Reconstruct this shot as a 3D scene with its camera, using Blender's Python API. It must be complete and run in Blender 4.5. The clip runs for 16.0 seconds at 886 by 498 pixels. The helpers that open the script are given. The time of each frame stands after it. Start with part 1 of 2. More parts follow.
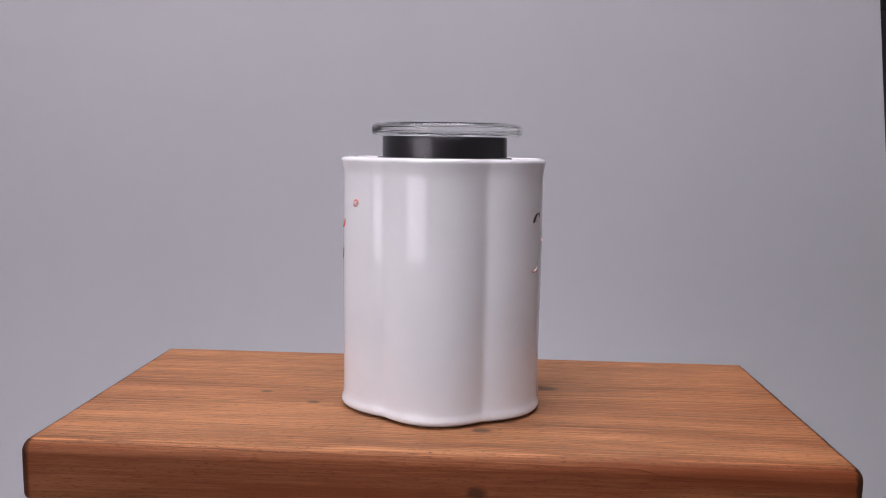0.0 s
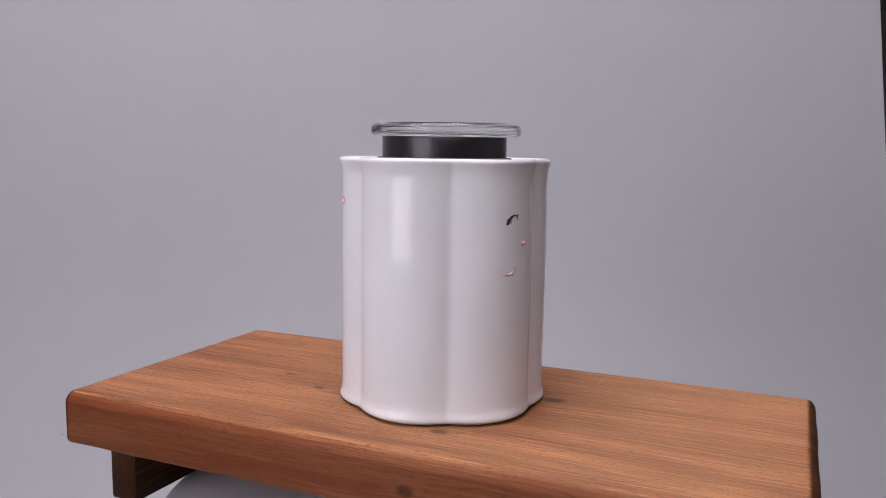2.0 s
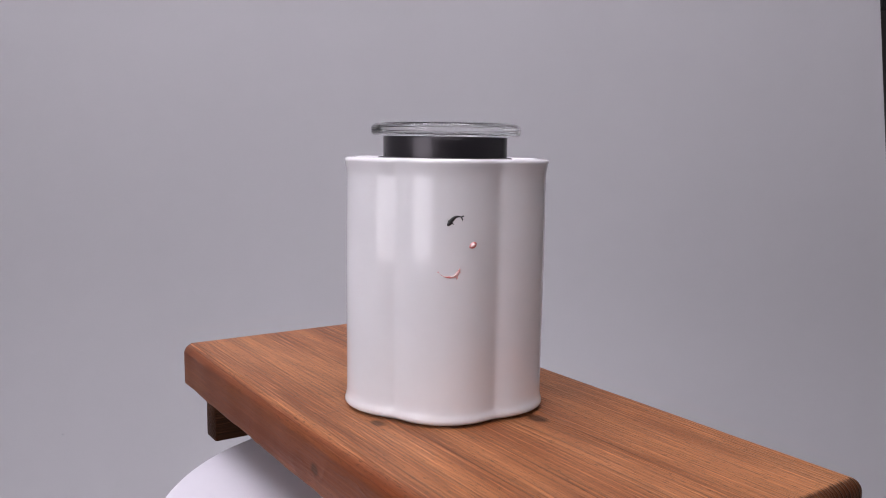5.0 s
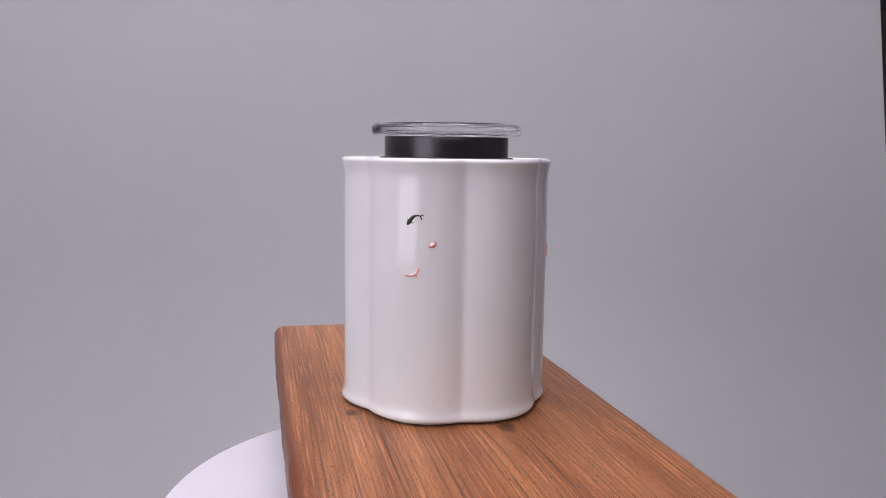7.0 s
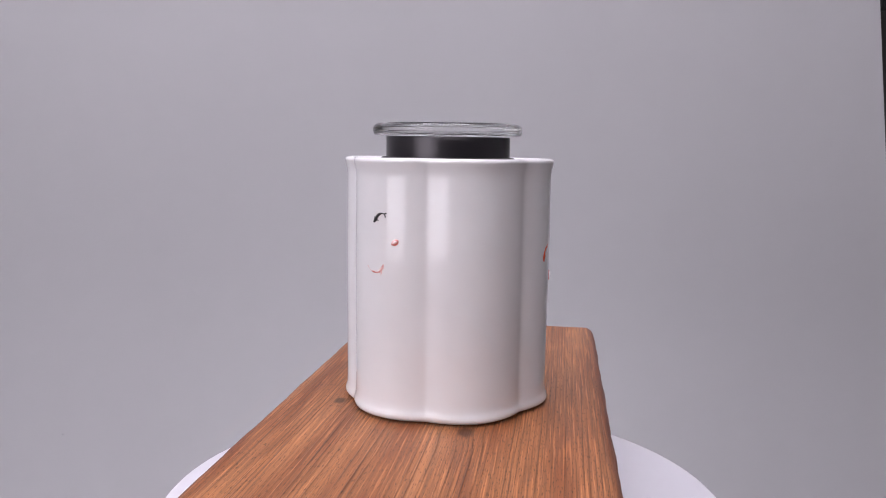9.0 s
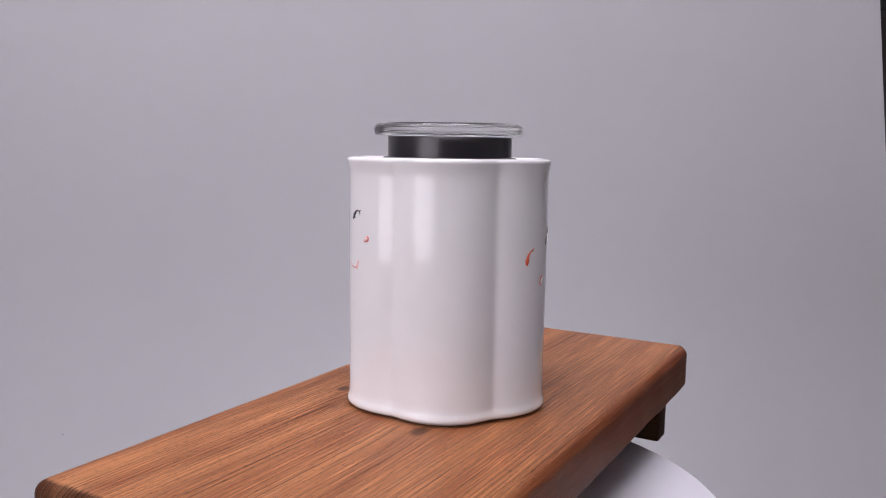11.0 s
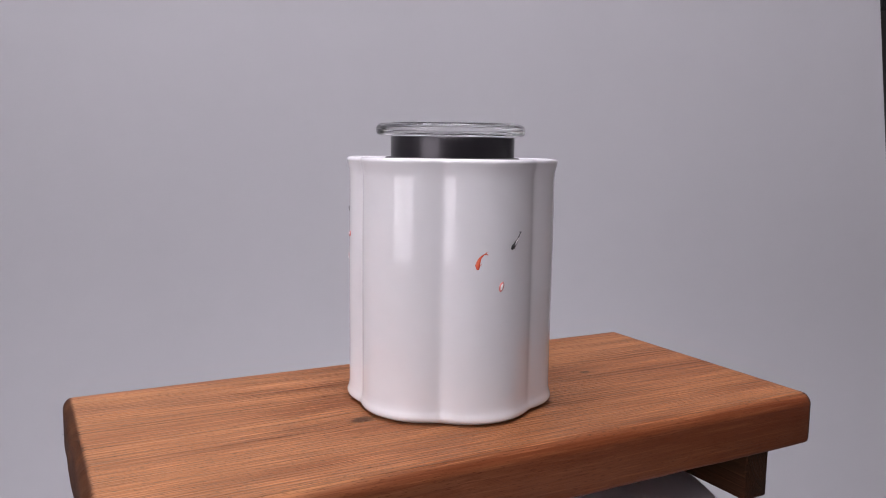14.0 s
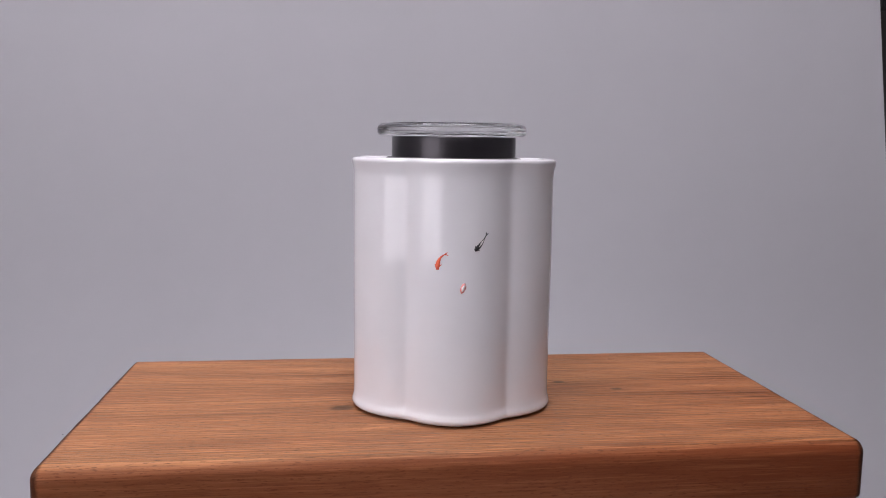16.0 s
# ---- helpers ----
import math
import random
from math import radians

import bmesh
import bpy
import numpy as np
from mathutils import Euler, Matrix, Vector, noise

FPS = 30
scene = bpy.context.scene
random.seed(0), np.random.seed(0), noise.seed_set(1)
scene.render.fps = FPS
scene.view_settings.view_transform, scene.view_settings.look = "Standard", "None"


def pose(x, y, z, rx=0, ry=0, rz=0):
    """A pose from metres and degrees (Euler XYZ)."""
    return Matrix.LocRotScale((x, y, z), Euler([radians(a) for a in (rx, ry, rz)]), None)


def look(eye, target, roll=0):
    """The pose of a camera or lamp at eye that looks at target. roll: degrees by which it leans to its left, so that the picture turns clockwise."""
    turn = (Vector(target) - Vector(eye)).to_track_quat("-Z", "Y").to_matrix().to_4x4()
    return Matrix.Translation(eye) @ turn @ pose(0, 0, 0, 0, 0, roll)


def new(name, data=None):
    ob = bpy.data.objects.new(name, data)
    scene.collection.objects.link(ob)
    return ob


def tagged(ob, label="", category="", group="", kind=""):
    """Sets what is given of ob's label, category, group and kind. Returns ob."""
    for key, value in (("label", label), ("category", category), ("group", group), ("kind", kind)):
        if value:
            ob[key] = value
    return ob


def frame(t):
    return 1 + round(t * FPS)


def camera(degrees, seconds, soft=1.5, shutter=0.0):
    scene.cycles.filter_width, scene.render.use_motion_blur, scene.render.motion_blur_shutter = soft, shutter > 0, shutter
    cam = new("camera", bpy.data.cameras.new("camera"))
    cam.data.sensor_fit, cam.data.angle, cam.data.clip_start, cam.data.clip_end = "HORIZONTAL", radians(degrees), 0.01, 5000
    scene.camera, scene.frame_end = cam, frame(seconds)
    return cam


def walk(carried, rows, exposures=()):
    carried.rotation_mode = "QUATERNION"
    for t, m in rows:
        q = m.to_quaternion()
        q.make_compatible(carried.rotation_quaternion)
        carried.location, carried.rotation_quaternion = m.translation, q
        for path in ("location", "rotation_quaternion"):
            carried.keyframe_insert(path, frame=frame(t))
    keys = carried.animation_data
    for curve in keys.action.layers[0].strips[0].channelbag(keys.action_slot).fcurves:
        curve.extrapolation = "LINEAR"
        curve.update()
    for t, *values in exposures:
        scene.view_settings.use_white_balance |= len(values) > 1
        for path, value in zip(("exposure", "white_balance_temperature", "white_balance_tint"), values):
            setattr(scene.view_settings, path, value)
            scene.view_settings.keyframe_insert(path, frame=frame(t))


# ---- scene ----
# A porcelain jar on a small wooden bench, carried round on a turntable before a paper backdrop.
ZT = 0.95                                  # top of the bench above the studio floor
EYE = (0.0, -0.42, ZT + 0.13273)
AIM = Vector(EYE) + Vector((-0.006037, 0.991942, -0.126553))

cam = camera(57.65, 16.0, soft=1.0)
walk(cam, [(0, look(EYE, AIM, 0.843)), (16, look(EYE, AIM, 0.843))],
     exposures=[(0, 0.0), (7, 0.0), (8, 0.055), (9, 0.115), (11.5, 0.12), (12.5, 0.10), (14.5, 0.05), (16, 0.0)])


# seconds and degrees of the turntable
SPIN = [(0.0, 0.0), (0.5, -5.03), (1.0, -10.11), (1.5, -15.26), (2.0, -20.46), (2.5, -25.73), (3.0, -31.08), (3.5, -36.48), (4.0, -41.83),
        (6.5, -68.34), (7.0, -73.58), (7.5, -78.85), (8.0, -84.14), (8.5, -89.48), (9.0, -94.85), (11.5, -121.84), (12.0, -127.21),
        (12.5, -132.56), (13.0, -137.9), (13.5, -143.24), (14.0, -148.57), (14.5, -153.84), (15.0, -159.07), (15.5, -164.3), (16.0, -169.51)]


# ---- light ----
world = bpy.data.worlds.new("studio_air")
scene.world = world
world.use_nodes = True
world.node_tree.nodes["Background"].inputs[0].default_value = (0.5, 0.5, 0.56, 1)
world.node_tree.nodes["Background"].inputs[1].default_value = 0.05
KEY_GLOW = 2.95
BACK_GLOW = 5.3
CEILING_GLOW = 6.5
LAMP_TINT = (1.0, 0.945, 1.03)


# ---- small mesh tools ----
def part(name, bm, material, parent=None, label="", smooth=True):
    """Links a bmesh as one mesh object, under parent where one is given."""
    me = bpy.data.meshes.new(name)
    bmesh.ops.recalc_face_normals(bm, faces=bm.faces[:])
    bm.to_mesh(me)
    bm.free()
    for p in me.polygons:
        p.use_smooth = smooth
    me.materials.append(material)
    ob = new(name, me)
    if parent is not None:
        ob.parent = parent
    if label:
        ob["label"] = label
    return ob


def sharp_by_angle(ob, degrees=35):
    """Smooth shading that keeps edges over the angle crisp."""
    me = ob.data
    bm = bmesh.new()
    bm.from_mesh(me)
    for e in bm.edges:
        e.smooth = len(e.link_faces) == 2 and e.calc_face_angle(0) < radians(degrees)
    bm.to_mesh(me)
    bm.free()
    return ob


def block(x0, x1, y0, y1, z0, z1, bevel=0.0, segments=3):
    bm = bmesh.new()
    bmesh.ops.create_cube(bm, size=1)
    for v in bm.verts:
        v.co = Vector((x1 if v.co.x > 0 else x0, y1 if v.co.y > 0 else y0, z1 if v.co.z > 0 else z0))
    if bevel:
        bmesh.ops.bevel(bm, geom=bm.edges[:], offset=bevel, segments=segments, profile=0.5, affect="EDGES")
    return bm


def lathe(profile, n=128, radius=None):
    """Turns (r, z) pairs round the z axis; both ends are closed. radius(angle, r, z) may shape the ring."""
    bm = bmesh.new()
    rings = []
    for r, z in profile:
        ring = []
        for k in range(n):
            a = 2 * math.pi * k / n
            rr = radius(a, r, z) if radius else r
            ring.append(bm.verts.new((rr * math.cos(a), rr * math.sin(a), z)))
        rings.append(ring)
    for a, b in zip(rings, rings[1:]):
        for k in range(n):
            bm.faces.new((a[k], a[(k + 1) % n], b[(k + 1) % n], b[k]))
    bm.faces.new(rings[0][::-1])
    bm.faces.new(rings[-1])
    return bm


def arc(cx, cz, r, a0, a1, n):
    """Points of an arc in a profile, from angle a0 to a1 in degrees."""
    return [(cx + r * math.cos(radians(a0 + (a1 - a0) * k / n)), cz + r * math.sin(radians(a0 + (a1 - a0) * k / n))) for k in range(n + 1)]


# ---- materials ----
class Nodes:
    """A short way to write node trees."""

    def __init__(self, name):
        self.mat = bpy.data.materials.new(name)
        self.mat.use_nodes = True
        self.tree = self.mat.node_tree
        self.bsdf = self.tree.nodes["Principled BSDF"]

    def put(self, socket, value):
        if isinstance(value, bpy.types.NodeSocket):
            self.tree.links.new(value, socket)
        elif value is not None:
            socket.default_value = value

    def math(self, op, a, b=None, c=None):
        n = self.tree.nodes.new("ShaderNodeMath")
        n.operation = op
        for s, v in zip(n.inputs, (a, b, c)):
            self.put(s, v)
        return n.outputs[0]

    def vec(self, op, a, b=None):
        n = self.tree.nodes.new("ShaderNodeVectorMath")
        n.operation = op
        self.put(n.inputs[0], a)
        self.put(n.inputs[1], b)
        return n.outputs["Value"] if op in ("LENGTH", "DISTANCE", "DOT_PRODUCT") else n.outputs[0]

    def coords(self, kind="Object"):
        return self.tree.nodes.new("ShaderNodeTexCoord").outputs[kind]

    def split(self, v):
        n = self.tree.nodes.new("ShaderNodeSeparateXYZ")
        self.put(n.inputs[0], v)
        return n.outputs

    def join(self, x, y, z):
        n = self.tree.nodes.new("ShaderNodeCombineXYZ")
        for s, v in zip(n.inputs, (x, y, z)):
            self.put(s, v)
        return n.outputs[0]

    def noise(self, vector, scale, detail=3.0, rough=0.55):
        n = self.tree.nodes.new("ShaderNodeTexNoise")
        self.put(n.inputs["Vector"], vector)
        n.inputs["Scale"].default_value = scale
        n.inputs["Detail"].default_value = detail
        n.inputs["Roughness"].default_value = rough
        return n.outputs["Fac"]

    def ramp(self, fac, stops):
        n = self.tree.nodes.new("ShaderNodeValToRGB")
        while len(n.color_ramp.elements) < len(stops):
            n.color_ramp.elements.new(1.0)
        for e, (p, c) in zip(n.color_ramp.elements, stops):
            e.position = p
            e.color = (*c, 1) if isinstance(c, tuple) else (c, c, c, 1)
        self.put(n.inputs[0], fac)
        return n.outputs[0]

    def mix(self, fac, a, b, blend="MIX"):
        n = self.tree.nodes.new("ShaderNodeMix")
        n.data_type, n.blend_type = "RGBA", blend
        self.put(n.inputs[0], fac)
        self.put(n.inputs[6], (*a, 1) if isinstance(a, tuple) else a)
        self.put(n.inputs[7], (*b, 1) if isinstance(b, tuple) else b)
        return n.outputs[2]

    def bump(self, height, strength, distance, normal=None):
        n = self.tree.nodes.new("ShaderNodeBump")
        n.inputs["Strength"].default_value = strength
        n.inputs["Distance"].default_value = distance
        self.put(n.inputs["Height"], height)
        if normal is not None:
            self.put(n.inputs["Normal"], normal)
        return n.outputs[0]

    def set(self, **values):
        for key, v in values.items():
            s = self.bsdf.inputs[key.replace("_", " ")]
            self.put(s, (*v, 1) if isinstance(v, tuple) and len(v) == 3 and s.type == "RGBA" else v)
        return self.mat


def porcelain():
    m = Nodes("white_porcelain")
    p = m.coords()
    tone = m.noise(p, 28, 3)
    fine = m.noise(p, 120, 2)
    col = m.ramp(tone, [(0.3, (0.645, 0.637, 0.652)), (0.7, (0.680, 0.674, 0.688))])
    wave = m.math("ADD", m.noise(m.vec("MULTIPLY", p, (1, 1, 0.35)), 60, 2), m.math("MULTIPLY", fine, 0.15))
    return m.set(Base_Color=col, Roughness=m.math("MULTIPLY_ADD", fine, 0.03, 0.040), IOR=1.53, Normal=m.bump(wave, 0.12, 0.0006),
                 Subsurface_Weight=0.0)


def enamel(name, a, b, rough=0.25):
    m = Nodes(name)
    col = m.ramp(m.noise(m.coords(), 420, 3), [(0.38, a), (0.62, b)])
    return m.set(Base_Color=col, Roughness=rough)


def wood(name, knots, light, dark, late, half, pith=(-0.010, -0.017), ring=0.0024, gloss=0.68):
    """Stained softwood: growth rings round a pith that runs along x, bent round the knots."""
    m = Nodes(name)
    p = m.coords()
    slow = m.noise(m.vec("MULTIPLY", p, (0.9, 10.0, 10.0)), 1.0, 2)
    bend = m.noise(m.vec("MULTIPLY", p, (3.0, 55.0, 55.0)), 1.0, 3)
    x, y, z = m.split(p)
    y = m.math("SUBTRACT", m.math("MULTIPLY_ADD", x, 0.012, y), pith[0])
    z = m.math("SUBTRACT", z, pith[1])
    r = m.math("SQRT", m.math("ADD", m.math("MULTIPLY", y, y), m.math("MULTIPLY", z, z)))
    r = m.math("MULTIPLY_ADD", slow, 0.007, r)
    r = m.math("MULTIPLY_ADD", bend, 0.0007, r)
    r = m.math("MULTIPLY_ADD", m.noise(m.join(m.math("MULTIPLY", r, 140.0), m.math("MULTIPLY", x, 0.8), 0.0), 1.0, 2), 0.0065, r)
    spot = None
    for k, size in knots:
        d = m.vec("LENGTH", m.vec("MULTIPLY", m.vec("SUBTRACT", p, k), (0.62, 1.0, 1.0)))
        d = m.math("MULTIPLY_ADD", m.noise(p, 350, 2), size * 0.9, m.math("SUBTRACT", d, size * 0.45))
        near = m.math("EXPONENT", m.math("MULTIPLY", m.math("POWER", m.math("DIVIDE", m.math("MAXIMUM", d, 0.0), size * 3.2), 2.0), -1.0))
        r = m.math("MULTIPLY_ADD", near, size * 0.8, r)
        core = m.ramp(m.math("DIVIDE", d, size * 2), [(0.45, 1.0), (0.85, 0.0)])
        spot = core if spot is None else m.math("MAXIMUM", spot, core)
    phase = m.math("FRACT", m.math("DIVIDE", r, ring))
    rings = m.ramp(phase, [(0.0, 0.25), (0.07, 0.0), (0.45, 0.06), (0.74, 0.30), (0.90, 1.0), (1.0, 0.25)])
    year = m.noise(m.join(m.math("DIVIDE", r, ring * 2.2), m.math("MULTIPLY", x, 3.0), 0.0), 1.0, 2)
    rings = m.math("MULTIPLY", rings, m.ramp(year, [(0.36, 0.12), (0.60, 1.0)]))
    fibre = m.noise(m.vec("MULTIPLY", p, (16.0, 900.0, 900.0)), 1.0, 3, 0.6)
    pore = m.noise(m.vec("MULTIPLY", p, (260.0, 1500.0, 1500.0)), 1.0, 2)
    blotch = m.noise(m.vec("MULTIPLY", p, (4.0, 46.0, 46.0)), 1.0, 4)
    col = m.mix(m.ramp(blotch, [(0.36, 0.0), (0.62, 1.0)]), light, dark)
    col = m.mix(m.math("MULTIPLY", rings, 0.88), col, late)
    col = m.mix(m.ramp(fibre, [(0.36, 0.48), (0.56, 0.0)]), col, late)
    col = m.mix(m.ramp(pore, [(0.33, 0.80), (0.43, 0.0)]), col, (0.03, 0.010, 0.005))
    fleck = m.noise(m.vec("MULTIPLY", p, (22.0, 1000.0, 1000.0)), 1.0, 2)
    col = m.mix(m.ramp(fleck, [(0.54, 0.0), (0.70, 0.50)]), col, tuple(min(1.0, c * 1.7) for c in light))
    # end grain and sawn edges drink more stain than the planed face
    px, py, pz = m.split(p)
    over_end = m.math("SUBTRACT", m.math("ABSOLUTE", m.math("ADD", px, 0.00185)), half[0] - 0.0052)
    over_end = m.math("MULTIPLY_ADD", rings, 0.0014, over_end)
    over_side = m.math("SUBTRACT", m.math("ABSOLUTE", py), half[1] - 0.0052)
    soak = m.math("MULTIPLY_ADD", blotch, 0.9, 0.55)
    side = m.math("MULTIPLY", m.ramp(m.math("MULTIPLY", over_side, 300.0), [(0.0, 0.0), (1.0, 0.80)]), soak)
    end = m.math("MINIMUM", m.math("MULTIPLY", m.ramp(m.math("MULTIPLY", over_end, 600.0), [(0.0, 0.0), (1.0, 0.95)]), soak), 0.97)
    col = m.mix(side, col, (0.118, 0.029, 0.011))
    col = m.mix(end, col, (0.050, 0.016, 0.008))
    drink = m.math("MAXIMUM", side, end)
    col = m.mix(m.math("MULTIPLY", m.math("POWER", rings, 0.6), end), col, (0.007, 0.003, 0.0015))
    if spot is not None:
        col = m.mix(m.math("MULTIPLY", spot, 0.92), col, (0.042, 0.013, 0.006))
    relief = m.math("ADD", m.math("MULTIPLY", rings, 0.6), m.math("MULTIPLY", fibre, 0.8))
    # the fibres run along x, so the gloss spreads across them
    across = m.tree.nodes.new("ShaderNodeVectorTransform")
    across.vector_type, across.convert_from, across.convert_to = "VECTOR", "OBJECT", "WORLD"
    across.inputs[0].default_value = (0.0, 1.0, 0.0)
    return m.set(Base_Color=col, Roughness=m.math("MULTIPLY_ADD", fibre, 0.2, 0.35), Normal=m.bump(relief, 0.85, 0.0004), Specular_IOR_Level=m.math("MULTIPLY_ADD", drink, -0.75 * gloss, gloss), Specular_Tint=(1.0, 0.72, 0.44),
                 Anisotropic=0.9, Tangent=across.outputs[0])


def plain(name, colour, rough, scale=40, spread=0.06, metal=0.0, bump=0.0, spec=0.5, tint=None):
    m = Nodes(name)
    p = m.coords()
    n = m.math("MULTIPLY_ADD", m.noise(p, scale * 8, 3), 0.35, m.math("MULTIPLY", m.noise(p, scale, 3), 0.65))
    col = m.ramp(n, [(0.3, tuple(c * (1 - spread) for c in colour)), (0.7, tuple(min(1, c * (1 + spread)) for c in colour))])
    m.set(Base_Color=col, Roughness=m.math("MULTIPLY_ADD", n, 0.12, rough - 0.06), Metallic=metal, Specular_IOR_Level=spec)
    if bump:
        m.set(Normal=m.bump(n, 0.4, bump))
    if tint:
        m.set(Specular_Tint=tint)
    return m.mat


def glass():
    m = Nodes("clear_glass")
    return m.set(Base_Color=(0.985, 0.99, 0.99), Roughness=0.05, IOR=1.38, Transmission_Weight=1.0)


def glow(name, colour, strength):
    m = Nodes(name)
    return m.set(Base_Color=(0.8, 0.8, 0.8), Emission_Color=colour, Emission_Strength=strength)


PORCELAIN = porcelain()
KNOTS = [((-0.0966, -0.0037, 0.0), 0.0014), ((-0.0674, -0.0189, 0.0), 0.0016), ((0.0550, 0.0172, 0.0), 0.0030),
         ((0.0197, -0.0530, 0.0), 0.0022), ((0.0184, -0.0865, -0.0165), 0.0021)]
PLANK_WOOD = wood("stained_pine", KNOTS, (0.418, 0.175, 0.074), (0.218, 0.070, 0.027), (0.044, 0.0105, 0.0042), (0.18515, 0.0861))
# the battens' dark brown is deepened to carry the shadow beneath the plank
BATTEN_WOOD = wood("stained_pine_with_shade", [], (0.062, 0.025, 0.013), (0.028, 0.011, 0.006), (0.013, 0.005, 0.003), (0.5, 0.5), pith=(0.03, 0.02), gloss=0.2)
COLLAR_BLACK = plain("satin_black_metal", (0.0035, 0.0031, 0.0040), 0.29, 30, 0.03, spec=0.52, tint=(1.0, 0.94, 1.0))
RUBBER = plain("black_rubber", (0.012, 0.012, 0.013), 0.6)
SILVER = plain("satin_silver_metal", (0.62, 0.61, 0.63), 0.35, 60, 0.05)
GLASS = glass()
PLATTER_WHITE = plain("white_laminate", (0.56, 0.545, 0.60), 0.45, 25, 0.02, bump=0.0001)
PAPER = plain("grey_backdrop_paper", (0.400, 0.395, 0.413), 0.85, 3, 0.02, bump=0.0006)
WALL = plain("white_wall_paint", (0.56, 0.55, 0.555), 0.8, 3, 0.03, bump=0.001)
GREY_WALL = plain("grey_wall_paint", (0.52, 0.505, 0.51), 0.8, 3, 0.05, bump=0.001)
DARK_WALL = plain("dark_wall_paint", (0.055, 0.048, 0.047), 0.8, 3, 0.06, bump=0.001)
CEILING_PAINT = plain("white_ceiling_paint", (0.75, 0.74, 0.73), 0.9, 3, 0.02, bump=0.001)
FLOOR_GREY = plain("grey_floor_vinyl", (0.20, 0.19, 0.19), 0.5, 6, 0.1)
BLACK_PLASTIC = plain("black_plastic", (0.010, 0.010, 0.011), 0.45)
INK_BLACK = enamel("black_enamel", (0.004, 0.004, 0.005), (0.012, 0.012, 0.014), 0.4)
INK_RED = enamel("vermilion_enamel", (0.72, 0.12, 0.045), (0.55, 0.07, 0.035))
INK_PINK = enamel("pink_enamel", (0.58, 0.17, 0.15), (0.72, 0.44, 0.42))
INK_PALE = enamel("pale_pink_enamel", (0.78, 0.55, 0.55), (0.80, 0.70, 0.70))
INK_WHITE = enamel("white_enamel", (0.80, 0.77, 0.77), (0.82, 0.80, 0.80))


# ---- room ----
def structure(name, bm, material, label):
    return tagged(part(name, bm, material, None, label, smooth=False), kind="structure")


def room():
    structure("floor", block(-2.4, 2.4, -2.6, 2.4, -0.1, 0.0), FLOOR_GREY, "grey vinyl studio floor under the paper sweep")
    structure("wall_north", block(-2.4, 2.4, 2.2, 2.3, 0.0, 2.8), DARK_WALL, "dark painted wall behind the backdrop")
    structure("wall_south", block(-2.4, 2.4, -2.6, -2.5, 0.0, 2.8), WALL, "white painted studio wall")
    structure("wall_west", block(-2.5, -2.4, -2.5, 2.2, 0.0, 2.8), WALL, "white painted studio wall")
    structure("wall_east", block(2.4, 2.5, -2.5, 2.2, 0.0, 2.8), GREY_WALL, "grey painted studio wall")
    structure("ceiling", block(-2.5, 2.5, -2.6, 2.3, 2.8, 2.9), CEILING_PAINT, "white painted studio ceiling")


def backdrop():
    """A sheet of paper that hangs, curves and runs forward over the floor."""
    line = [(1.0, 2.7 - 0.1 * k) for k in range(18)]
    line += [(1.0 - 0.85 + 0.85 * math.cos(radians(a)), 0.9 - 0.85 * math.sin(radians(a)) - 0.0) for a in range(5, 91, 5)]
    line += [(-0.1 - 0.1 * k, 0.05 - 0.0) for k in range(8)]
    bm = bmesh.new()
    rows = []
    for y, z in line:
        edge = 0.7280 + (1.338 - max(z, 0.7)) * 0.121
        row = []
        for k in range(25):
            x = -2.0 + (edge + 2.0) * k / 24
            row.append(bm.verts.new((x, y + 0.004 * math.sin(3.1 * x + 2.0 * z), z)))
        rows.append(row)
    for a, b in zip(rows, rows[1:]):
        for k in range(24):
            bm.faces.new((a[k], a[k + 1], b[k + 1], b[k]))
    ob = part("backdrop", bm, PAPER, None, "smooth grey paper backdrop hung in a curved sweep")
    bm = bmesh.new()
    bmesh.ops.create_icosphere(bm, subdivisions=2, radius=0.0018)
    scuff = part("scuff", bm, BLACK_PLASTIC, ob, "tiny dark speck on the paper")
    scuff.location, scuff.scale = (-0.6685, 0.931, 0.5725), (1.0, 0.4, 0.7)
    return tagged(ob, kind="structure")


def clamp():
    """A black spring clamp on the edge of the paper."""
    root = tagged(new("backdrop_clamp"), "black plastic spring clamp gripping the paper backdrop's edge", "clamp")
    root.location = (0.7327, 1.0, 1.325)
    part("jaw", block(0.0, 0.06, -0.02, -0.004, 0.0, 0.075, 0.007), BLACK_PLASTIC, root)
    part("jaw", block(0.0, 0.06, 0.008, 0.024, 0.0, 0.075, 0.007), BLACK_PLASTIC, root)
    part("handle", block(0.05, 0.13, -0.028, -0.012, 0.012, 0.055, 0.007), BLACK_PLASTIC, root)
    part("handle", block(0.05, 0.13, 0.016, 0.032, 0.012, 0.055, 0.007), BLACK_PLASTIC, root)


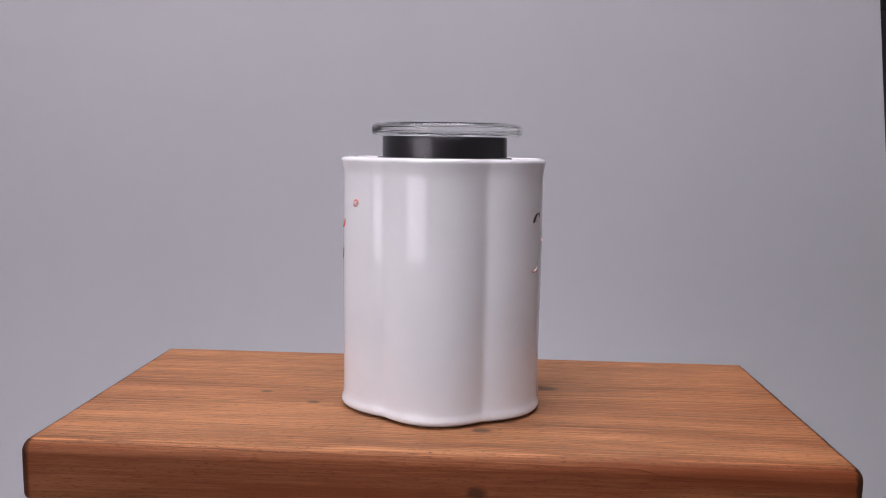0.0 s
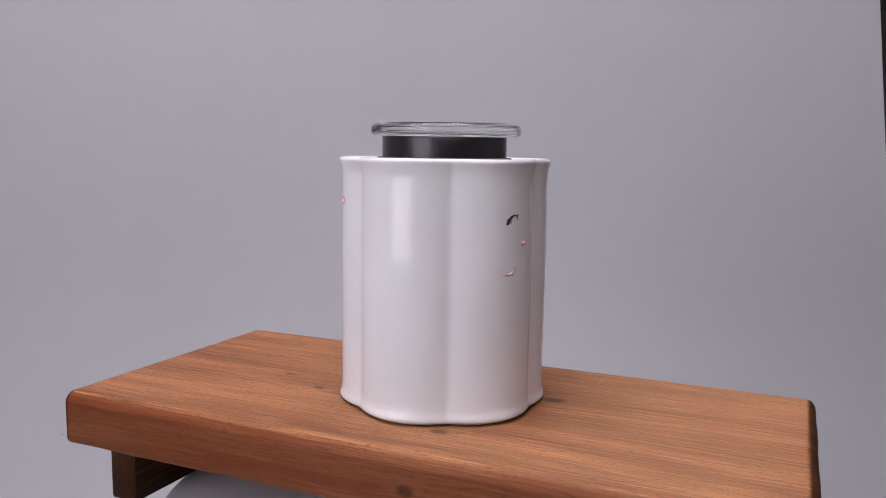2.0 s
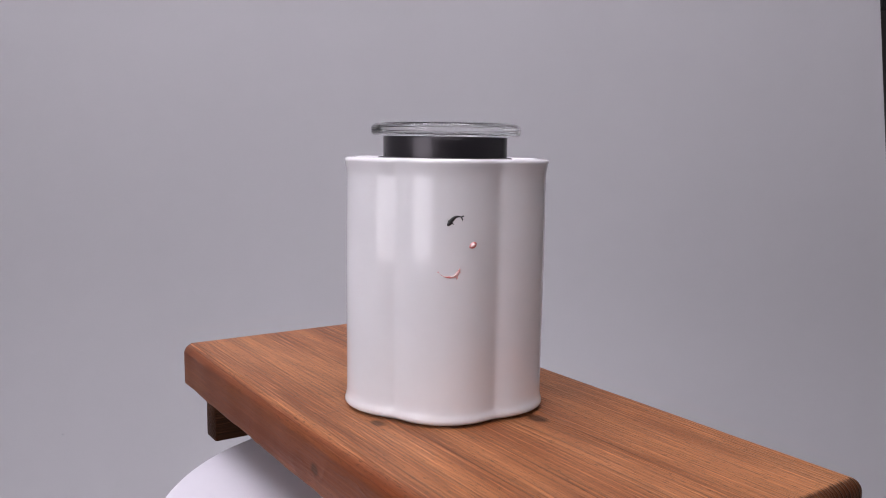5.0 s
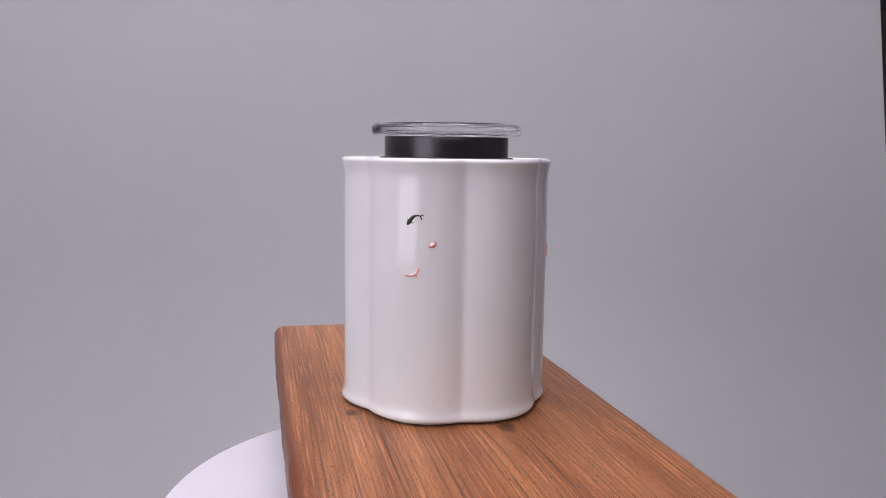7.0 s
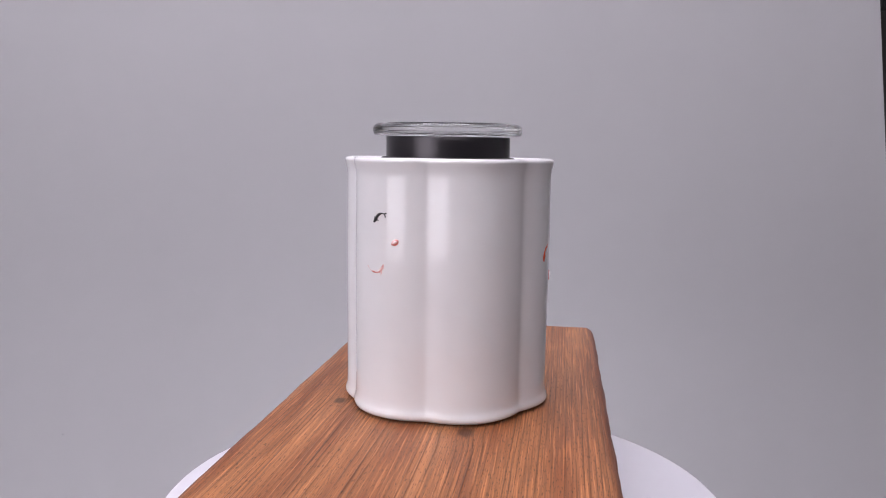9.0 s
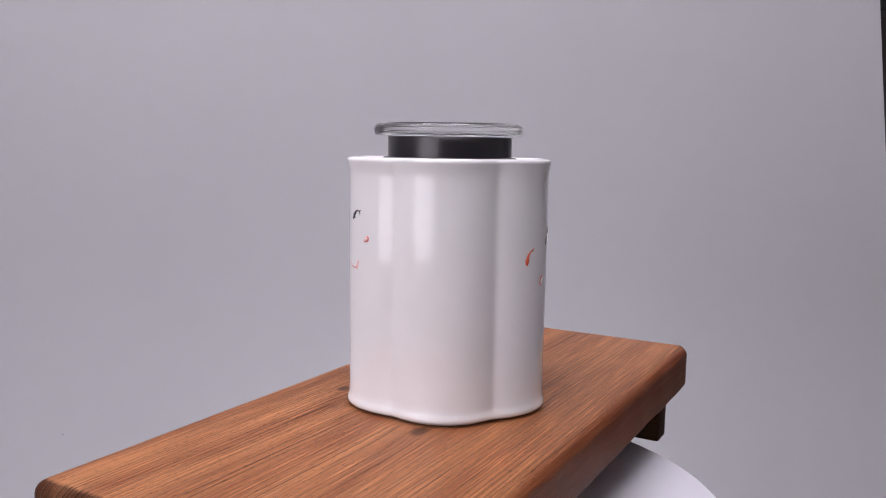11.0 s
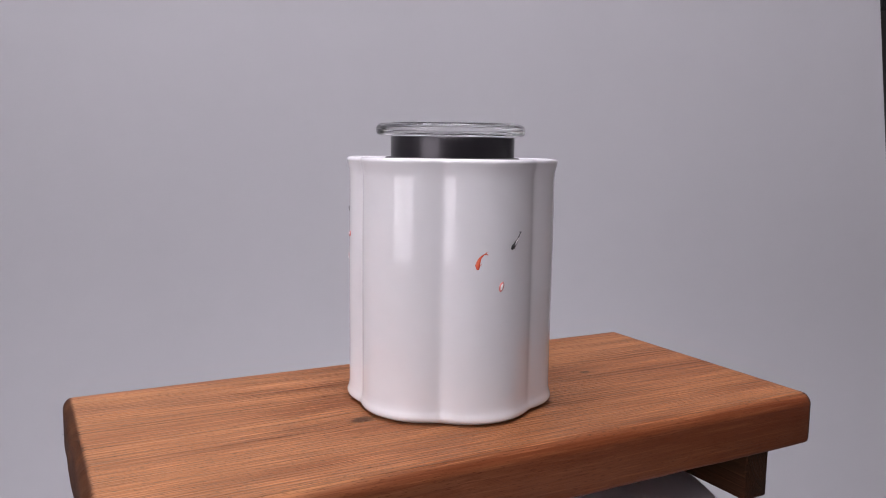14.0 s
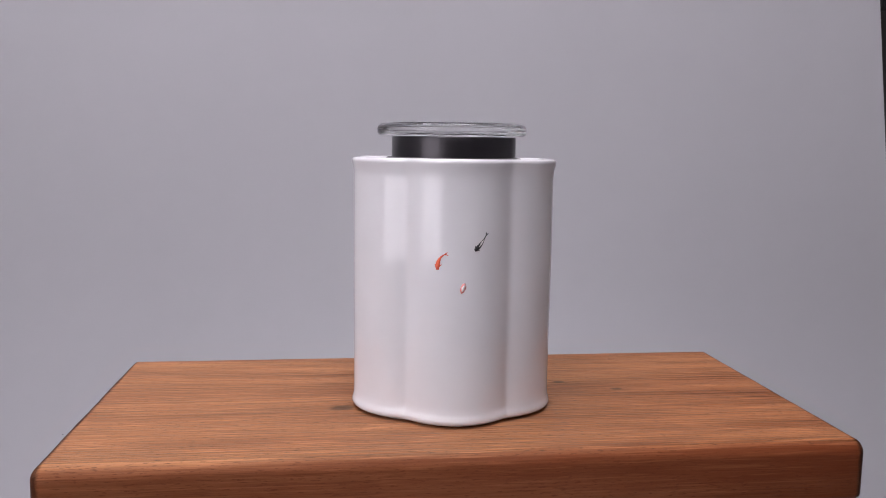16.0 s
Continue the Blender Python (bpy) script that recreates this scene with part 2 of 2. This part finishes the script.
def softbox(name, eye, target, w, h, power, colour):
    """A studio softbox on a stand: its white front gives the light."""
    root = tagged(new(name), "black studio softbox with a glowing white diffuser on a stand", "studio light", group="studio lights")
    root.matrix_basis = look(eye, target)
    bm = bmesh.new()
    front = [bm.verts.new((sx * w / 2, sy * h / 2, 0.0)) for sx, sy in ((-1, -1), (1, -1), (1, 1), (-1, 1))]
    back = [bm.verts.new((sx * 0.08, sy * 0.08, 0.35)) for sx, sy in ((-1, -1), (1, -1), (1, 1), (-1, 1))]
    for k in range(4):
        bm.faces.new((front[k], front[(k + 1) % 4], back[(k + 1) % 4], back[k]))
    bm.faces.new(back)
    part("housing", bm, BLACK_PLASTIC, root, smooth=False)
    part("diffuser", block(-w / 2 + 0.01, w / 2 - 0.01, -h / 2 + 0.01, h / 2 - 0.01, 0.004, 0.008), glow(name + "_light", colour, power), root,
         "glowing white fabric diffuser", smooth=False)
    drop = root.matrix_basis.inverted() @ Vector((eye[0], eye[1], 0.0))
    head = Vector((0, 0, 0.36))
    bm = bmesh.new()
    pole = head - (drop + head)
    bmesh.ops.create_cone(bm, segments=16, radius1=0.016, radius2=0.014, depth=pole.length, cap_ends=True)
    bmesh.ops.transform(bm, matrix=Matrix.Translation(head - pole / 2) @ pole.to_track_quat("Z", "Y").to_matrix().to_4x4(), verts=bm.verts[:])
    part("pole", bm, BLACK_PLASTIC, root)
    return root


def added_backdrop_light(eye, target, w, h):
    """A small unseen panel, added behind the pedestal to brighten the paper's low middle."""
    root = tagged(new("added_backdrop_light"), "small black light panel added unseen behind the pedestal to brighten the backdrop", "studio light", group="studio lights")
    root.matrix_basis = look(eye, target)
    part("housing", block(-w / 2 - 0.01, w / 2 + 0.01, -h / 2 - 0.01, h / 2 + 0.01, 0.002, 0.04, 0.004), BLACK_PLASTIC, root)
    part("diffuser", block(-w / 2, w / 2, -h / 2, h / 2, -0.004, 0.001), glow("panel_glow", LAMP_TINT, BACK_GLOW), root, "glowing white diffuser", smooth=False)
    foot = root.matrix_basis.inverted() @ Vector((eye[0], eye[1] - 0.05, 0.055))
    head = Vector((0, 0, 0.035))
    leg = head - foot
    bm = bmesh.new()
    bmesh.ops.create_cone(bm, segments=16, radius1=0.05, radius2=0.008, depth=leg.length, cap_ends=True)
    bmesh.ops.transform(bm, matrix=Matrix.Translation(foot + leg / 2) @ leg.to_track_quat("Z", "Y").to_matrix().to_4x4(), verts=bm.verts[:])
    part("stand", bm, BLACK_PLASTIC, root)


def ceiling_light(at, w, d):
    """A flat light panel under the ceiling."""
    root = tagged(new("ceiling_light"), "large flat white light panel fixed under the ceiling", "ceiling light")
    root.location = (*at, 2.72)
    part("frame", block(-w / 2 - 0.03, w / 2 + 0.03, -d / 2 - 0.03, d / 2 + 0.03, 0.0, 0.08, 0.006), CEILING_PAINT, root)
    part("diffuser", block(-w / 2, w / 2, -d / 2, d / 2, -0.012, -0.003), glow("panel_light", LAMP_TINT, CEILING_GLOW), root, "glowing white diffuser", smooth=False)


# ---- turntable ----
Z_DISC = ZT - 0.0570


def pedestal():
    prof = [(0.17, 0.0)] + arc(0.165, 0.02, 0.01, 0, 90, 4) + [(0.06, 0.034), (0.05, 0.05), (0.05, Z_DISC - 0.142)] + [(0.095, Z_DISC - 0.12), (0.095, Z_DISC - 0.1)]
    ob = part("pedestal", lathe(prof, 64), BLACK_PLASTIC, None, "")
    ob.location = (0, 0, 0.05)
    tagged(sharp_by_angle(ob), "black round pedestal that carries the turntable", "pedestal")


def turntable():
    root = tagged(new("turntable"), "white motorised display turntable with a round platter", "turntable")
    root.location = (0, 0, Z_DISC - 0.05)
    base = [(0.09, 0.0)] + arc(0.118, 0.006, 0.006, -90, 0, 4) + arc(0.114, 0.030, 0.006, 20, 90, 4) + [(0.08, 0.037)]
    sharp_by_angle(part("base", lathe(base, 96), PLATTER_WHITE, root))
    g = 0.061
    top = [(0.06, -0.012)] + arc(0.1485, -0.009, 0.003, -90, 0, 4) + arc(0.1485, -0.003, 0.003, 0, 90, 5)
    top += [(g + 0.0006, 0.0), (g + 0.0005, -0.0012), (g - 0.0005, -0.0012), (g - 0.0006, 0.0), (0.02, 0.0)]
    platter = sharp_by_angle(part("platter", lathe(top, 192), PLATTER_WHITE, root, "smooth white platter with a fine ring groove"))
    platter.location = (0, 0, 0.05)
    return platter


# ---- bench ----
def plank_shape(x0, x1, half, thick):
    """A sanded plank: rounded in plan at its corners, with a soft round over the top edges that is never quite even."""
    corner, over, over_end, over_side, under = 0.0055, 0.0064, 0.0054, 0.0078, 0.0026
    mid, long = (x0 + x1) / 2, (x1 - x0) / 2
    plan = []
    for cx, cy, a0 in ((x1 - corner, half - corner, 0), (x0 + corner, half - corner, 90), (x0 + corner, -half + corner, 180), (x1 - corner, -half + corner, 270)):
        plan.append([(cx, cy, radians(a0 + 90 * k / 6)) for k in range(7)])
    ring = []
    for k in range(4):
        ring += plan[k]
        (ax, ay, a), (bx, by, b) = plan[k][-1], plan[(k + 1) % 4][0]
        steps = 40 if k % 2 == 0 else 18
        ring += [(ax + (bx - ax) * q / steps, ay + (by - ay) * q / steps, a) for q in range(1, steps)]
    profile = [(under + 0.02, under + 0.02, -thick)]
    for a in (0, 30, 60, 90):
        inset = under * (1 - math.sin(radians(a)))
        profile.append((inset, inset, -thick + under * (1 - math.cos(radians(a)))))
    for a in range(0, 91, 9):
        inset = 1 - math.cos(radians(a))
        profile.append((over_end * inset, over_side * inset, -over * (1 - math.sin(radians(a)))))
    profile += [(over_end + 0.004, over_side + 0.004, 0.0), (0.03, 0.03, 0.0)]
    bm = bmesh.new()
    rows = []
    for inset_x, inset_y, z in profile:
        row = []
        for cx, cy, a in ring:
            wave = 0.00022 * math.sin(61 * cx + 3 * cy) + 0.00018 * math.sin(143 * cx + 97 * cy + 1.3) + 0.00012 * math.sin(310 * cx - 270 * cy)
            wave *= min(1.0, max(0.0, (-z + 0.001) / 0.004))
            x = mid + (cx - mid) * (1 - max(0.0, inset_x - corner) / (long - corner)) + (max(0.0, corner - inset_x) - wave) * math.cos(a)
            y = cy * (1 - max(0.0, inset_y - corner) / (half - corner)) + (max(0.0, corner - inset_y) - wave) * math.sin(a)
            row.append(bm.verts.new((x, y, z)))
        rows.append(row)
    n = len(ring)
    for a, b in zip(rows, rows[1:]):
        for k in range(n):
            bm.faces.new((a[k], a[(k + 1) % n], b[(k + 1) % n], b[k]))
    bm.faces.new(rows[0][::-1])
    bm.faces.new(rows[-1])
    return bm


def bench():
    root = tagged(new("display_bench"), "small brown-stained pine bench standing on the turntable", "bench")
    bm = plank_shape(-0.1870, 0.1828, 0.0861, 0.0282)
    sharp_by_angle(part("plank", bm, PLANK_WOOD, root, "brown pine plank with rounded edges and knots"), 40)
    for x in (-0.1517, 0.1490):
        b = part("batten", block(-0.0790, 0.0790, -0.0086, 0.0086, -0.0144, 0.0144, 0.0014, 2), BATTEN_WOOD, root, "dark brown crosswise batten foot, its colour deepened for shade")
        b.location = (x, 0.0, -0.0425)
        b.rotation_euler = (0, 0, radians(90))
        sharp_by_angle(b, 40)
    return root


# ---- jar ----
JAR_R = 0.0533
GROOVE = radians(-92.0 + 26.0)


def lobed(a, r, soft=0.0):
    """The six-lobed outline: six circles joined by a soft fillet, as a share of the greatest radius."""
    c, rho, k = 0.40, 0.60, 0.010
    b = (a - GROOVE) % (math.pi / 3) - math.pi / 6
    near, beside = (c * math.cos(q) + math.sqrt(rho * rho - (c * math.sin(q)) ** 2) for q in (b, math.pi / 3 - abs(b)))
    f = near + k * math.log(1 + math.exp((beside - near) / k))
    g = 1 - 0.0365 * (1 + math.cos(6 * (a - GROOVE)))
    return f * (1 - soft) + g * soft


def jar_radius(a, r, z):
    if r < 0.040:
        return r
    inner = min(1.0, (r - 0.040) / 0.008)
    soft = 0.3 * max(0.0, min(1.0, max((0.008 - z) / 0.004, (z - 0.118) / 0.005)))
    return r * (1 + (lobed(a, r, soft) - 1) * inner)


def wall_point(a, z, lift):
    rr = JAR_R * lobed(a, JAR_R) + lift
    return Vector((rr * math.cos(a), rr * math.sin(a), z))


def ribbon(az, z0, spine, widths, lift=0.0005):
    """A raised leaf-like strip on the wall: spine in millimetres across and up, with half widths."""
    bm = bmesh.new()
    pts = []
    n = 5 * (len(spine) - 1)
    for k in range(n + 1):
        s = k / n * (len(spine) - 1)
        i = min(int(s), len(spine) - 2)
        f = s - i
        p0, p1, p2, p3 = (Vector(spine[max(0, min(len(spine) - 1, i + d))]) for d in (-1, 0, 1, 2))
        p = 0.5 * ((2 * p1) + (p2 - p0) * f + (2 * p0 - 5 * p1 + 4 * p2 - p3) * f * f + (3 * p1 - p0 - 3 * p2 + p3) * f ** 3)
        pts.append((p, 1.5 * (widths[i] * (1 - f) + widths[i + 1] * f)))
    rows = []
    for k, (p, w) in enumerate(pts):
        d = pts[min(k + 1, n)][0] - pts[max(k - 1, 0)][0]
        d = d.normalized() if d.length else Vector((1, 0))
        side = Vector((-d.y, d.x))
        row = []
        for q, up in ((-1, -0.0003), (-0.75, lift * 0.55), (0, lift), (0.75, lift * 0.55), (1, -0.0003)):
            u = (p + side * q * w) * 0.001
            row.append(bm.verts.new(wall_point(az + u.x / JAR_R, z0 + u.y, up)))
        rows.append(row)
    for a, b in zip(rows, rows[1:]):
        for k in range(4):
            bm.faces.new((a[k], a[k + 1], b[k + 1], b[k]))
    bm.faces.new(rows[0])
    bm.faces.new(rows[-1][::-1])
    return bm


def fish(jar, name, az, z, spine, widths, ink, label, fins=(), streak=None):
    az = radians(az)
    body = part(name, ribbon(az, z, spine, widths), ink, jar, label)
    for s, w in fins:
        part("fin", ribbon(az, z, s, w, 0.0003), ink, body)
    if streak:
        part("streak", ribbon(az, z, streak[0], streak[1], 0.0008), INK_WHITE, body, "thin white streak")


def petal(jar, az, z, angle, long, wide, ink, core=None):
    c, s = math.cos(radians(angle)), math.sin(radians(angle))
    spine = [(k * long / 2 * c, k * long / 2 * s) for k in (-1, -0.6, 0, 0.6, 1)]
    leaf = part("petal", ribbon(radians(az), z, spine, [0.05, wide * 0.36, wide * 0.5, wide * 0.4, 0.05], 0.0006), ink, jar, "small pink enamel petal")
    if core:
        part("core", ribbon(radians(az), z, [(x * 0.62, y * 0.62) for x, y in spine], [0.05, wide * 0.17, wide * 0.24, wide * 0.18, 0.05], 0.0010), core, leaf)


def jar():
    root = tagged(new("tea_jar"), "white glazed six-lobed porcelain tea jar with small painted koi", "jar")
    R = JAR_R
    prof = [(0.03, 0.002), (R - 0.0040, 0.002), (R - 0.0036, 0.0), (R - 0.0022, 0.0), (R - 0.0016, 0.0010), (R + 0.0003, 0.0011), (R + 0.0010, 0.0016), (R + 0.0013, 0.0025)]
    prof += [(R + 0.0011, 0.0037), (R + 0.0006, 0.0050), (R + 0.0002, 0.0066), (R, 0.0095), (R, 0.03), (R + 0.0002, 0.06), (R + 0.0002, 0.09), (R, 0.108), (R, 0.1175), (R + 0.0003, 0.1203), (R + 0.0010, 0.1230)]
    prof += arc(R - 0.0004, 0.1250, 0.0018, -25, 170, 9)
    prof += [(R - 0.0028, 0.1240), (R - 0.0050, 0.1228), (0.041, 0.1226), (0.036, 0.1226), (0.033, 0.1222), (0.033, 0.112), (0.02, 0.112)]
    sharp_by_angle(part("body", lathe(prof, 360, jar_radius), PORCELAIN, root), 50)

    fish(root, "koi", 327.0, 0.0985, [(-2.9, -2.3), (-2.0, -1.0), (-0.4, 1.0), (1.3, 2.0), (2.9, 2.0), (3.9, 1.4)], [0.35, 0.85, 0.65, 0.36, 0.22, 0.12], INK_BLACK,
         "black enamel koi with a curved tail", fins=[([(3.2, 1.8), (4.2, 2.2), (4.9, 2.2)], [0.12, 0.3, 0.05]), ([(3.4, 1.6), (3.9, 0.8), (4.0, 0.0)], [0.12, 0.3, 0.05]),
                                                  ([(-1.2, -0.6), (-0.4, -1.4), (0.3, -1.4)], [0.3, 0.2, 0.05]), ([(-2.2, -0.7), (-2.7, 0.2), (-2.8, 0.6)], [0.2, 0.15, 0.04])])
    petal(root, 337.0, 0.0871, 30, 4.2, 2.5, INK_PINK, INK_PALE)
    fish(root, "koi", 326.8, 0.0736, [(-4.4, -0.9), (-2.2, -1.3), (0.3, -1.0), (1.9, 0.1), (2.9, 1.7), (3.2, 2.9)], [0.1, 0.36, 0.6, 0.7, 0.5, 0.12], INK_PINK,
         "pink enamel koi with a long thin tail", fins=[([(1.5, -0.4), (2.1, -1.2), (1.8, -2.6)], [0.45, 0.5, 0.06]), ([(2.4, 0.9), (3.3, 0.8), (3.9, 1.2)], [0.25, 0.2, 0.06]),
                                                    ([(-4.2, -0.95), (-5.6, -0.2), (-6.6, 0.9)], [0.12, 0.08, 0.05]), ([(-6.4, 0.9), (-6.9, 1.1), (-7.3, 1.0)], [0.1, 0.35, 0.06])],
         streak=([(1.9, 0.6), (0.4, -0.6), (-1.8, -1.1)], [0.05, 0.25, 0.05]))

    fish(root, "koi", 73.2, 0.0795, [(-0.6, -3.9), (-0.7, -2.2), (-0.3, -0.2), (0.6, 1.8), (2.2, 3.2), (2.8, 3.4)], [0.4, 0.95, 0.8, 0.42, 0.22, 0.12], INK_RED,
         "vermilion enamel koi with a curved tail", fins=[([(2.5, 3.3), (3.3, 4.0), (4.1, 4.5)], [0.14, 0.30, 0.04]), ([(2.5, 3.3), (3.5, 3.3), (4.4, 2.9)], [0.14, 0.30, 0.04]),
                                                      ([(-1.2, -2.2), (-1.9, -1.5), (-2.0, -1.2)], [0.25, 0.2, 0.04]), ([(0.2, -2.2), (0.9, -1.6), (1.2, -1.0)], [0.25, 0.2, 0.04])])
    fish(root, "koi", 93.8, 0.0878, [(-2.4, -3.2), (-1.6, -2.2), (0.0, -0.6), (1.5, 1.4), (2.6, 3.2), (3.2, 4.2)], [0.35, 0.95, 0.8, 0.45, 0.2, 0.25], INK_BLACK,
         "black and white enamel koi", fins=[([(-1.4, -2.4), (-0.4, -3.0), (0.1, -3.2)], [0.25, 0.2, 0.04]), ([(-1.8, -1.8), (-2.2, -1.0), (-2.0, -0.6)], [0.25, 0.2, 0.04]),
                                         ([(3.0, 3.8), (3.8, 4.6), (4.3, 4.8)], [0.12, 0.25, 0.04]), ([(3.0, 3.8), (3.1, 4.9), (3.0, 5.6)], [0.12, 0.28, 0.04])],
         streak=([(-0.6, -1.4), (0.6, 0.2), (1.9, 2.2)], [0.05, 0.34, 0.08]))
    petal(root, 85.5, 0.0672, 72, 5.2, 2.3, INK_PINK, INK_WHITE)

    petal(root, 215.4, 0.1046, 40, 4.6, 3.0, INK_PINK, INK_PALE)
    fish(root, "koi", 201.0, 0.0937, [(1.5, 2.4), (0.8, 0.6), (-0.6, -1.0), (-2.4, -2.0), (-4.0, -1.6)], [0.35, 0.85, 0.7, 0.35, 0.12], INK_RED, "vermilion enamel koi")
    fish(root, "koi", 198.0, 0.0789, [(1.6, 2.6), (0.8, 0.8), (-0.2, -1.2), (-1.8, -3.0), (-3.2, -3.4)], [0.4, 0.95, 0.8, 0.35, 0.12], INK_BLACK, "small black enamel koi")
    return root


def lid():
    root = tagged(new("jar_lid"), "clear glass jar lid on a satin black metal collar", "lid")
    collar = [(0.029, -0.010), (0.0318, -0.010)] + [(0.0321, -0.0096)] + arc(0.0317, 0.0138, 0.0004, 0, 90, 3) + [(0.0300, 0.0142), (0.0300, 0.004), (0.01, 0.004)]
    # pale disc added so the glass mirrors something bright, not the black collar
    part("brightening_disc", lathe([(0.02, 0.0115), (0.0298, 0.0115), (0.0298, 0.0138), (0.02, 0.0138)], 96), SILVER, root, "pale satin metal disc added under the glass to brighten it", smooth=False)
    sharp_by_angle(part("collar", lathe(collar, 128), COLLAR_BLACK, root, "satin black metal collar"))
    gasket = [(0.0322, 0.0010)] + arc(0.0338, 0.0025, 0.0014, -90, 90, 6) + [(0.0322, 0.0039)]
    sharp_by_angle(part("gasket", lathe(gasket, 128), RUBBER, root, "black rubber sealing ring"))
    plate = [(0.006, 0.0146), (0.0330, 0.0146), (0.0350, 0.0143)] + arc(0.0366, 0.0161, 0.0019, -90, 0, 6)
    plate += [(0.0386, 0.0172), (0.0385, 0.0182), (0.0380, 0.0192), (0.0371, 0.0200), (0.0358, 0.0204), (0.0340, 0.0205), (0.0320, 0.0205), (0.0300, 0.0203)]
    plate += [(0.0280, 0.0200), (0.0255, 0.0196), (0.0225, 0.0193), (0.0190, 0.0191), (0.0150, 0.0190), (0.006, 0.0190)]
    p = sharp_by_angle(part("glass_plate", lathe(plate, 160), GLASS, root, "thick clear glass plate with a rounded rim and dished top"), 60)
    p.location = (0.0010, -0.0004, 0.0005)
    p.visible_shadow = False
    return root


# ---- assembly ----
room()
backdrop()
clamp()
softbox("softbox", (-0.95, -1.10, ZT + 0.52), (0.0, 0.0, ZT + 0.50), 0.92, 1.30, KEY_GLOW, LAMP_TINT)
added_backdrop_light((0.0, 0.62, 0.47), (0.0, 1.0, ZT - 0.20), 0.30, 0.10)
ceiling_light((-0.25, -0.30), 1.7, 1.3)
pedestal()
PLATTER = turntable()
BENCH = bench()
JAR = jar()
LID = lid()


def motions():
    """Everything on the platter goes round with it."""
    walk(PLATTER, [(t, pose(0, 0, 0.05, 0, 0, a)) for t, a in SPIN])
    walk(BENCH, [(t, pose(0, 0, ZT, 0, 0, a - 2.9)) for t, a in SPIN])
    walk(JAR, [(t, pose(0, 0, ZT + 0.0003, 0, 0, a) @ pose(-0.0019, -0.0005, 0)) for t, a in SPIN])
    walk(LID, [(t, pose(0, 0, ZT + 0.1233, 0, 0, a) @ pose(-0.0024, -0.0009, 0)) for t, a in SPIN])


motions()
